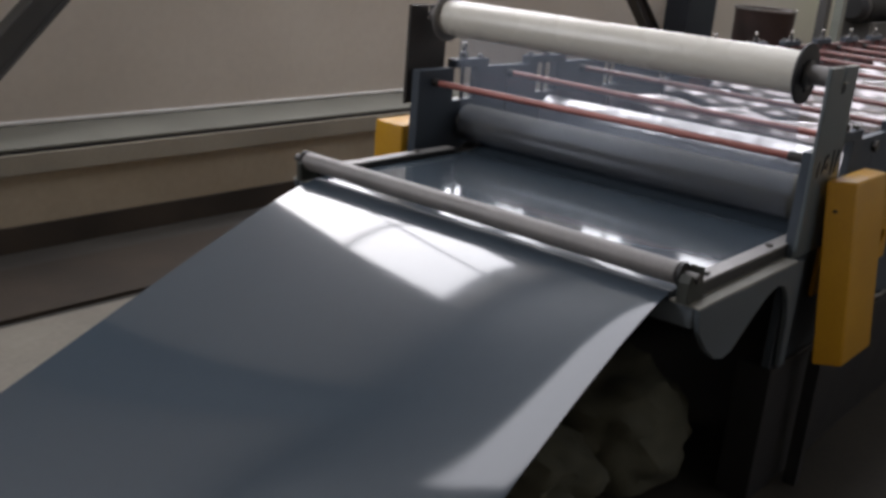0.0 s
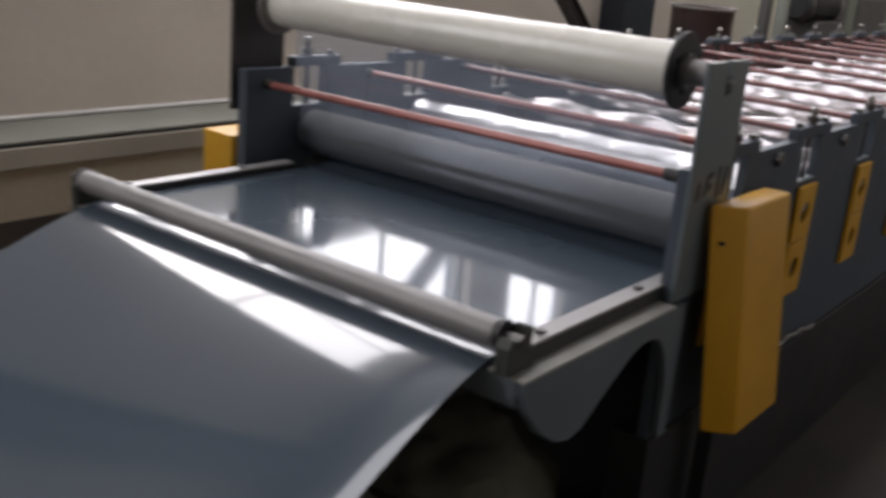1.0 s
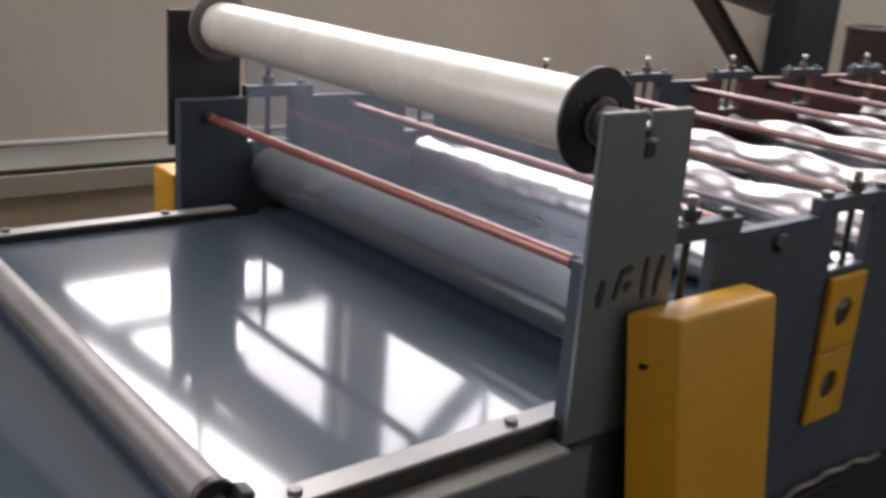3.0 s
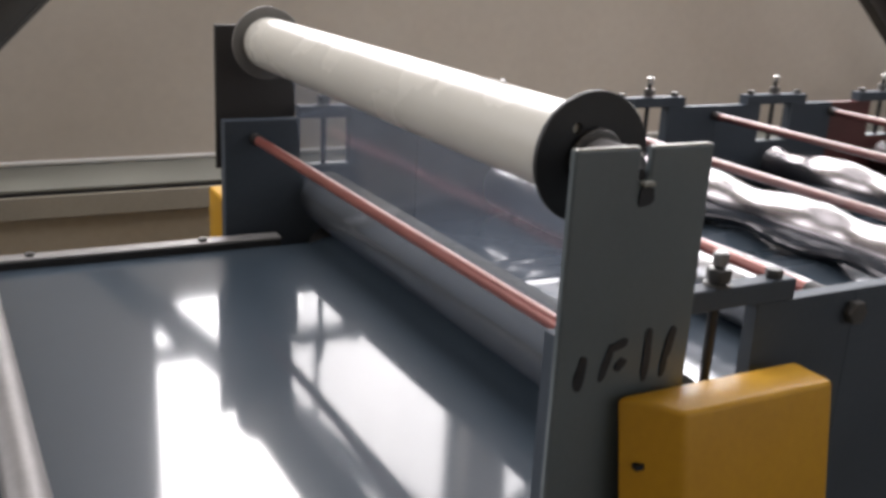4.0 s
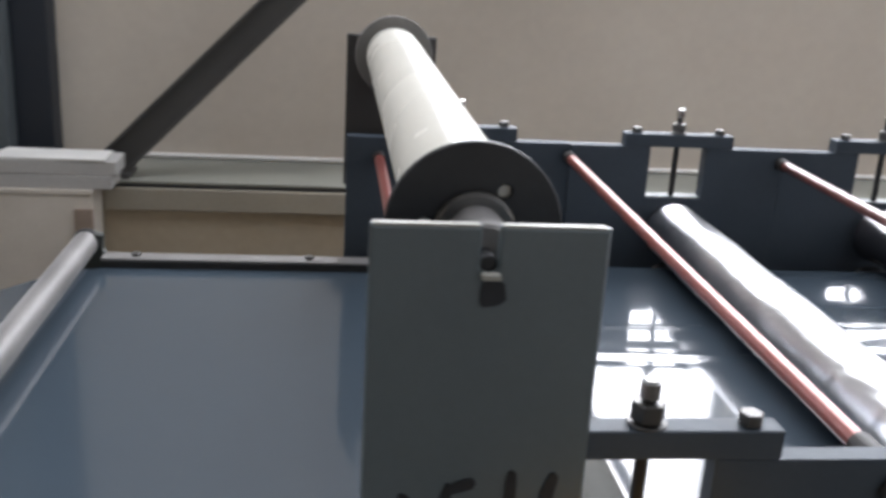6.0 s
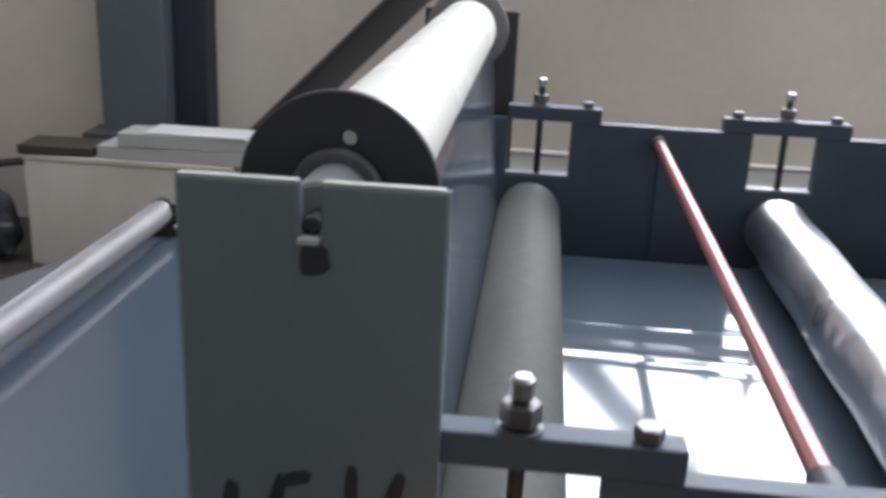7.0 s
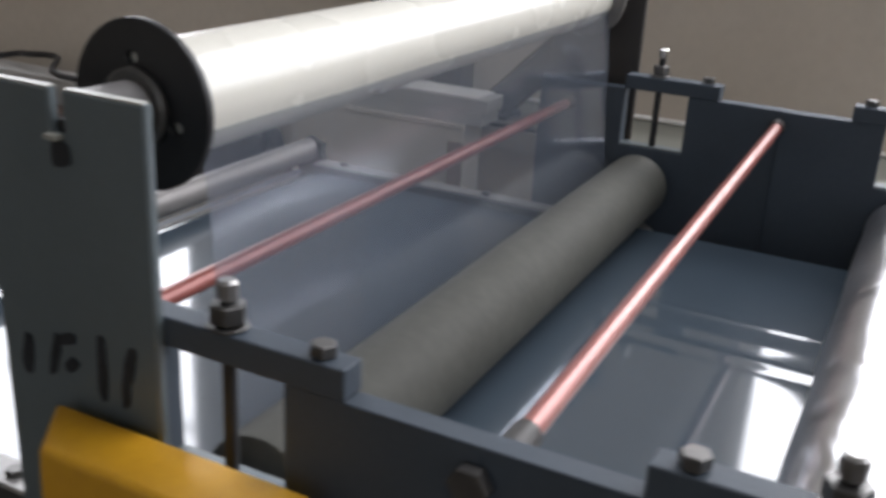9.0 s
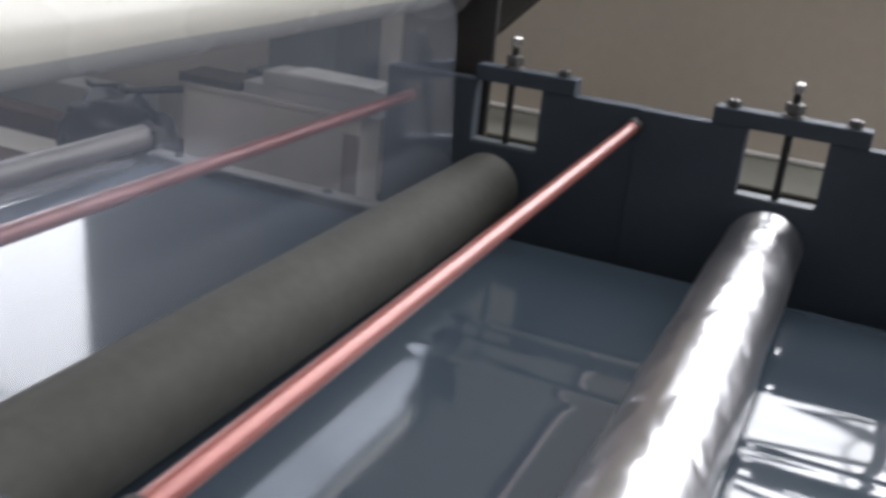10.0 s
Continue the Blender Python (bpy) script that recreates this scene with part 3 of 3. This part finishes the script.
stations = [first, second] + [copy_thing(second, pose(X0 + PITCH * k, 0, 0)) for k in range(2, 4)]
# far side plates are dark maroon from the fifth station on
old = station(-0.2515, 0.2505, M_MAROON)
old.matrix_basis = pose(X0 + 4 * PITCH, 0, 0)
stations += [old] + [copy_thing(old, pose(X0 + PITCH * k, 0, 0)) for k in range(5, N_ST)]

upper, lower, tie_rods = [], [], []
r0 = forming_roller(0.0, "matt grey rubber-coated laminating roller", M_RUBBER, 0.066, "laminating_roller")
r0.matrix_basis = pose(X0 - 0.01, 0, 0.852)
upper.append(r0)
r1 = forming_roller(0.0012, "polished steel roller with crinkled reflections", M_CRINKLE, 0.065)
r1.matrix_basis = pose(X0 + PITCH, 0, 0.853)
upper.append(r1)
r2 = forming_roller(0.0085, "polished steel forming roller with wavy profile", M_CHROME, 0.0635)
r2.matrix_basis = pose(X0 + 2 * PITCH, 0, 0.853)
upper.append(r2)
for k in range(3, N_ST):
    upper.append(copy_thing(r2, pose(X0 + k * PITCH, 0, 0.853)))
l0 = forming_roller(0.0, "steel lower roller under the sheet", M_STEEL, 0.058, "lower_roller")
l0.matrix_basis = pose(X0, 0, 0.722)
lower.append(l0)
for k in range(1, N_ST):
    lower.append(copy_thing(l0, pose(X0 + k * PITCH, 0, 0.722)))


def tie_rod(paint):
    t = thing("tie_rod", "red-painted steel tie rod between the side plates", "rod", group="tie rods")
    part("rod", cylinder("y", (0, 0.704, 0), 1.33, 0.0112, 0.001, 20), paint, t, smooth=True)
    for y, l in ((0.066, 0.058), (1.362, 0.03)):
        part("collar", cylinder("y", (0, y, 0), l, 0.0145, 0.002, 16), M_FARSTAND, t, smooth=True)
    return t


rod0 = tie_rod(M_RED)
rod0.matrix_basis = pose(0.076, 0, 1.0)
copy_thing(rod0, pose(0.511, 0, 1.0, 0.6, 0, 0.33))
# the third rod and later ones take a darker maroon
rod1 = tie_rod(M_ROD_MAROON)
rod1.matrix_basis = pose(0.511 + PITCH, 0, 1.0, 0.6, 0, 0.33)
for k in range(2, N_ST):
    copy_thing(rod1, pose(0.511 + PITCH * k, 0, 1.0, 0.6, 0, 0.33))

# added beams; the shade beneath the side plates is in their near-black colour
for i, (y0, y1) in enumerate(((0.0, 0.1), (1.308, 1.408))):
    tagged(part("base_beam", box(0.0, X0 + PITCH * N_ST, y0, y1, 0.0, 0.419, 0.004), M_DARK), "added base beam, near-black for the dark void under the side plates", "beam", group="base beams")

# ---- guards ----


def guard(x0, x1, y0, y1, z0, z1, label):
    c = thing("guard_cover", label, "cover", group="guard covers")
    bm = bmesh.new()
    near = y0 < 0.5
    yi, yo = (y1, y0) if near else (y0, y1)
    vs = [bm.verts.new((x, y, z0)) for x, y in ((x0, yi), (x0 + (0.05 if near else 0.004), yo), (x1, yo), (x1, yi))]
    r = bmesh.ops.extrude_face_region(bm, geom=[bm.faces.new(vs)])
    bmesh.ops.translate(bm, vec=(0, 0, z1 - z0), verts=[v for v in r["geom"] if isinstance(v, bmesh.types.BMVert)])
    bmesh.ops.recalc_face_normals(bm, faces=bm.faces)
    for v in bm.verts:
        if v.co.z < z0 + 0.01 and near:
            v.co.y -= 0.05
            v.co.x += 0.03
    bmesh.ops.bevel(bm, geom=list(bm.edges), offset=0.008, segments=3, profile=0.5, affect="EDGES")
    part("cover", bm, M_YELLOW, c, smooth=True)
    part("foot", box((x0 + x1) / 2 - 0.02, (x0 + x1) / 2 + 0.02, min(yi, yo) + 0.02, max(yi, yo) - 0.01, 0.0, z0 + 0.002), M_DARK, c)
    return c


ng = guard(0.08, 0.374, -0.083, -0.016, 0.43, 0.955, "tall yellow sheet-metal guard cover bolted beside the stand")
part("slot", box(0.094, 0.106, -0.052, -0.043, 0.87, 0.877), M_MARK, ng)
guard(0.016, 0.26, 1.455, 1.594, 0.36, 0.838, "yellow sheet-metal guard cover on the far side")

# ---- clutter ----
blk = thing("concrete_block", "pale beige concrete block set before the wall plinth", "block", pose(-1.32, 3.09, 0))
part("body", box(-0.48, 0.385, -0.09, 0.09, 0.0, 0.452, 0.008), M_CRATE, blk)
part("cap", box(-0.485, 0.39, -0.094, 0.093, 0.4525, 0.474, 0.004), M_CRATE, blk)
mat_pad = thing("rubber_pad", "dark brown pad lying on the beige block", "pad", pose(-1.66, 3.09, 0.4745, 0, 0, 2))
part("pad", box(-0.16, 0.15, -0.095, 0.09, 0.0, 0.04, 0.006), M_DARKBROWN, mat_pad)
for x0, x1, z0, z1, turn in ((-1.49, -0.86, 0.4745, 0.528, 0.0), (-1.4, -0.84, 0.5285, 0.585, 0.8), (-1.29, -0.88, 0.5855, 0.594, -0.6)):
    bd = thing("pale_board", "dusty pale board in a stack on the beige block", "board", pose((x0 + x1) / 2, 3.09, z0, 0, 0, turn), "stacked boards")
    part("board", box((x0 - x1) / 2, (x1 - x0) / 2, -0.085, 0.085, 0.0, z1 - z0, 0.004), M_WHITE if z1 - z0 < 0.02 else M_BOARD, bd)
strip = thing("wooden_strip", "short brown wooden strip leaning on the beige block", "strip", pose(-0.965, 2.993, 0.0, -1.0))
part("strip", box(-0.035, 0.035, -0.014, 0.0, 0.0, 0.4, 0.002), M_STRIP, strip)
# floor is a lighter grey along this strip
tagged(part("pavement", box(ROOM_X0, ROOM_X1, 1.75, 2.4, 0.0, 0.012, 0.003), M_LIGHTFLOOR), "lighter grey strip of floor on the far side", "pavement", kind="structure")
# flat brown strip painted in for a dark band of shadow on the floor
tagged(part("floor_shade_strip", box(-3.5, 2.2, 2.45, 2.95, 0.0, 0.02, 0.004), M_DARKBROWN), "flat dark brown strip added for the shadow on the floor", "board")


def sack(at, sx, sy, sz, seed, name="sack", mat=M_SACK, label="crumpled grey-green woven sack on the floor"):
    bm = bmesh.new()
    bmesh.ops.create_icosphere(bm, subdivisions=4, radius=1)
    for v in bm.verts:
        d = noise.fractal(v.co * 1.6 + Vector((seed, 0, 0)), 1.0, 2.0, 4) * 0.22
        fold = 0.05 * math.sin(v.co.x * 9 + 3 * noise.noise(v.co * 2 + Vector((0, seed, 0))))
        v.co = Vector((v.co.x * sx, v.co.y * sy, v.co.z * sz)) * (1 + d + fold)
        v.co.z = max(v.co.z, -sz * 0.7)
    low = min(v.co.z for v in bm.verts)
    bmesh.ops.translate(bm, vec=(at[0], at[1], -low), verts=bm.verts)
    return tagged(part(name, bm, mat, smooth=True), label, name.replace("_", " "))


tub = thing("metal_tub", "dark brown round metal tub beyond the machine", "tub", pose(5.7, 2.6, 0))
part("shell", lathe("z", (0, 0, 0), [(0, 0), (0, 0.22), (0.6, 0.24), (1.1, 0.246), (1.13, 0.256), (1.135, 0.242), (0.5, 0.225), (0.5, 0)], 40), M_TUB, tub, smooth=True)
part("rim", lathe("z", (0, 0, 0), [(1.12, 0.248), (1.12, 0.262), (1.14, 0.262), (1.14, 0.248), (1.12, 0.248)], 40), M_STEEL, tub, smooth=True)
tagged(part("post", box(6.44, 6.54, 2.36, 2.44, 0, 2.6, 0.005), M_BRACE), "dark steel post behind the machine", "post", group="posts")
tagged(part("post", box(6.83, 6.93, 2.36, 2.44, 0, 2.6, 0.005), M_POST), "pale grey-green steel post behind the machine", "post", group="posts")
mot = thing("drive_motor", "black drive motor housing beyond the machine", "motor", pose(7.75, 2.4, 0))
part("housing", lathe("x", (0, 0, 1.17), [(-0.55, 0), (-0.55, 0.1), (-0.5, 0.14), (0.42, 0.14), (0.48, 0.1), (0.48, 0)], 24), M_DARK, mot, smooth=True)
for k in range(7):
    part("fin", lathe("x", (-0.36 + 0.1 * k, 0, 1.17), [(-0.012, 0.13), (-0.012, 0.152), (0.012, 0.152), (0.012, 0.13)], 24), M_DARK, mot)
part("pedestal", box(-0.35, 0.35, -0.15, 0.15, 0.0, 1.045, 0.01), M_BRACE, mot)
tagged(part("post", box(8.42, 8.54, 2.36, 2.46, 0, 2.6, 0.005), M_BRACE), "dark steel post behind the machine", "post", group="posts")
cab = thing("machine_cabinet", "grey-green machine cabinet with a light green hood", "cabinet", pose(9.6, 2.6, 0))
part("body", box(-0.95, 0.95, -0.2, 0.3, 0, 1.43, 0.06), M_HOOD, cab)
part("hood", box(-0.45, 0.95, -0.19, 0.29, 1.432, 2.0, 0.05), M_GREEN, cab, "light green painted hood")
part("dark_panel", box(-0.6, 0.5, -0.206, -0.2, 0.9, 1.25), M_DARK, cab)

sack((-0.1, 0.42), 0.26, 0.24, 0.2, 3.0)
sack((-0.42, 0.5), 0.18, 0.22, 0.13, 8.0)
sack((-2.17, 3.0), 0.29, 0.17, 0.21, 5.0, "plastic_bag", M_BLACKBAG, "black crumpled plastic bag beside the beige block")


for x, y, z, w, h in ((-3.6, 2.62, 0.013, 0.12, 0.1), (-3.65, 3.1, 0.0, 0.14, 0.16)):
    pl = thing("timber_beam", "brown wooden beam lying along the wall", "beam", pose(x, y, z), "timber beams")
    part("beam", box(-1.25, 1.25, -w / 2, w / 2, 0.0, h, 0.006), M_WOOD, pl)
kerb = thing("kerb_beam", "pale dusty concrete beam lying along the wall", "beam", pose(-3.6, 3.4, 0.0))
part("beam", box(-1.25, 1.25, -0.1, 0.1, 0.0, 0.26, 0.01), M_BOARD, kerb)
slab = thing("pale_slab", "pale concrete slab lying on the floor by the wall", "slab", pose(-3.6, 2.86, 0.0))
part("slab", box(-1.2, 1.22, -0.15, 0.15, 0.0, 0.07, 0.008), M_CRATE, slab)
bm = bmesh.new()
pts = [Vector((-4.2 + 0.06 * i, 3.3 + 0.12 * math.sin(i * 0.33) + 0.05 * math.sin(i * 0.9), 0.3 + 0.06 * math.sin(i * 0.21))) for i in range(42)]
rings = []
for i, p in enumerate(pts):
    d = (pts[min(i + 1, 41)] - pts[max(i - 1, 0)]).normalized()
    a = d.cross(Vector((0, 0, 1))).normalized()
    b = a.cross(d)
    rings.append([bm.verts.new(p + 0.018 * (a * math.cos(k * math.pi / 4) + b * math.sin(k * math.pi / 4))) for k in range(8)])
for a, b in zip(rings, rings[1:]):
    for k in range(8):
        bm.faces.new((a[k], a[(k + 1) % 8], b[(k + 1) % 8], b[k]))
tagged(part("hose", bm, M_DARK, smooth=True), "black rubber hose looping over the timber beams", "hose")


def tube(pts, r, n=8):
    """A round cable along points."""
    bm = bmesh.new()
    rings = []
    for i, p in enumerate(pts):
        d = (pts[min(i + 1, len(pts) - 1)] - pts[max(i - 1, 0)]).normalized()
        a = d.cross(Vector((0, 1, 0.01))).normalized()
        b = a.cross(d)
        rings.append([bm.verts.new(p + r * (a * math.cos(k * 2 * math.pi / n) + b * math.sin(k * 2 * math.pi / n))) for k in range(n)])
    for a, b in zip(rings, rings[1:]):
        for k in range(n):
            bm.faces.new((a[k], a[(k + 1) % n], b[(k + 1) % n], b[k]))
    return bm


tagged(part("cable", tube([Vector((0.63 + 0.42 * i / 24, -0.008 - 0.004 * math.sin(i), 0.442 + 0.017 * math.sin(math.pi * i / 24) - 0.012 * (i / 24))) for i in range(25)], 0.0045), M_STEEL, smooth=True), "thin pale cable strung along the side plates", "cable")

TURNS = [(0, -60), (2, -60), (3, -57), (3.7, -42), (4.3, -17), (4.5, 8), (5, 65), (5.7, 130), (6.3, 180), (6.8, 223), (7, 250), (7.5, 292), (8, 320), (8.5, 337), (9, 350), (10, 362)]


def motions():
    walk(film_roll, [(t, pose(ROLL_X, 0, ROLL_Z, 0.36) @ pose(0, 0, 0, 0, a, 0)) for t, a in TURNS])
    for ro, r in [(roller_in, 0.027)] + [(u, 0.064) for u in upper] + [(u, -0.058) for u in lower]:
        x, y, z = ro.location
        k = -min(abs(ROLL_R / r), 1.2) * (1 if r > 0 else -1)
        walk(ro, [(t, pose(x, y, z, 0, a * k, 0)) for t, a in TURNS])


motions()
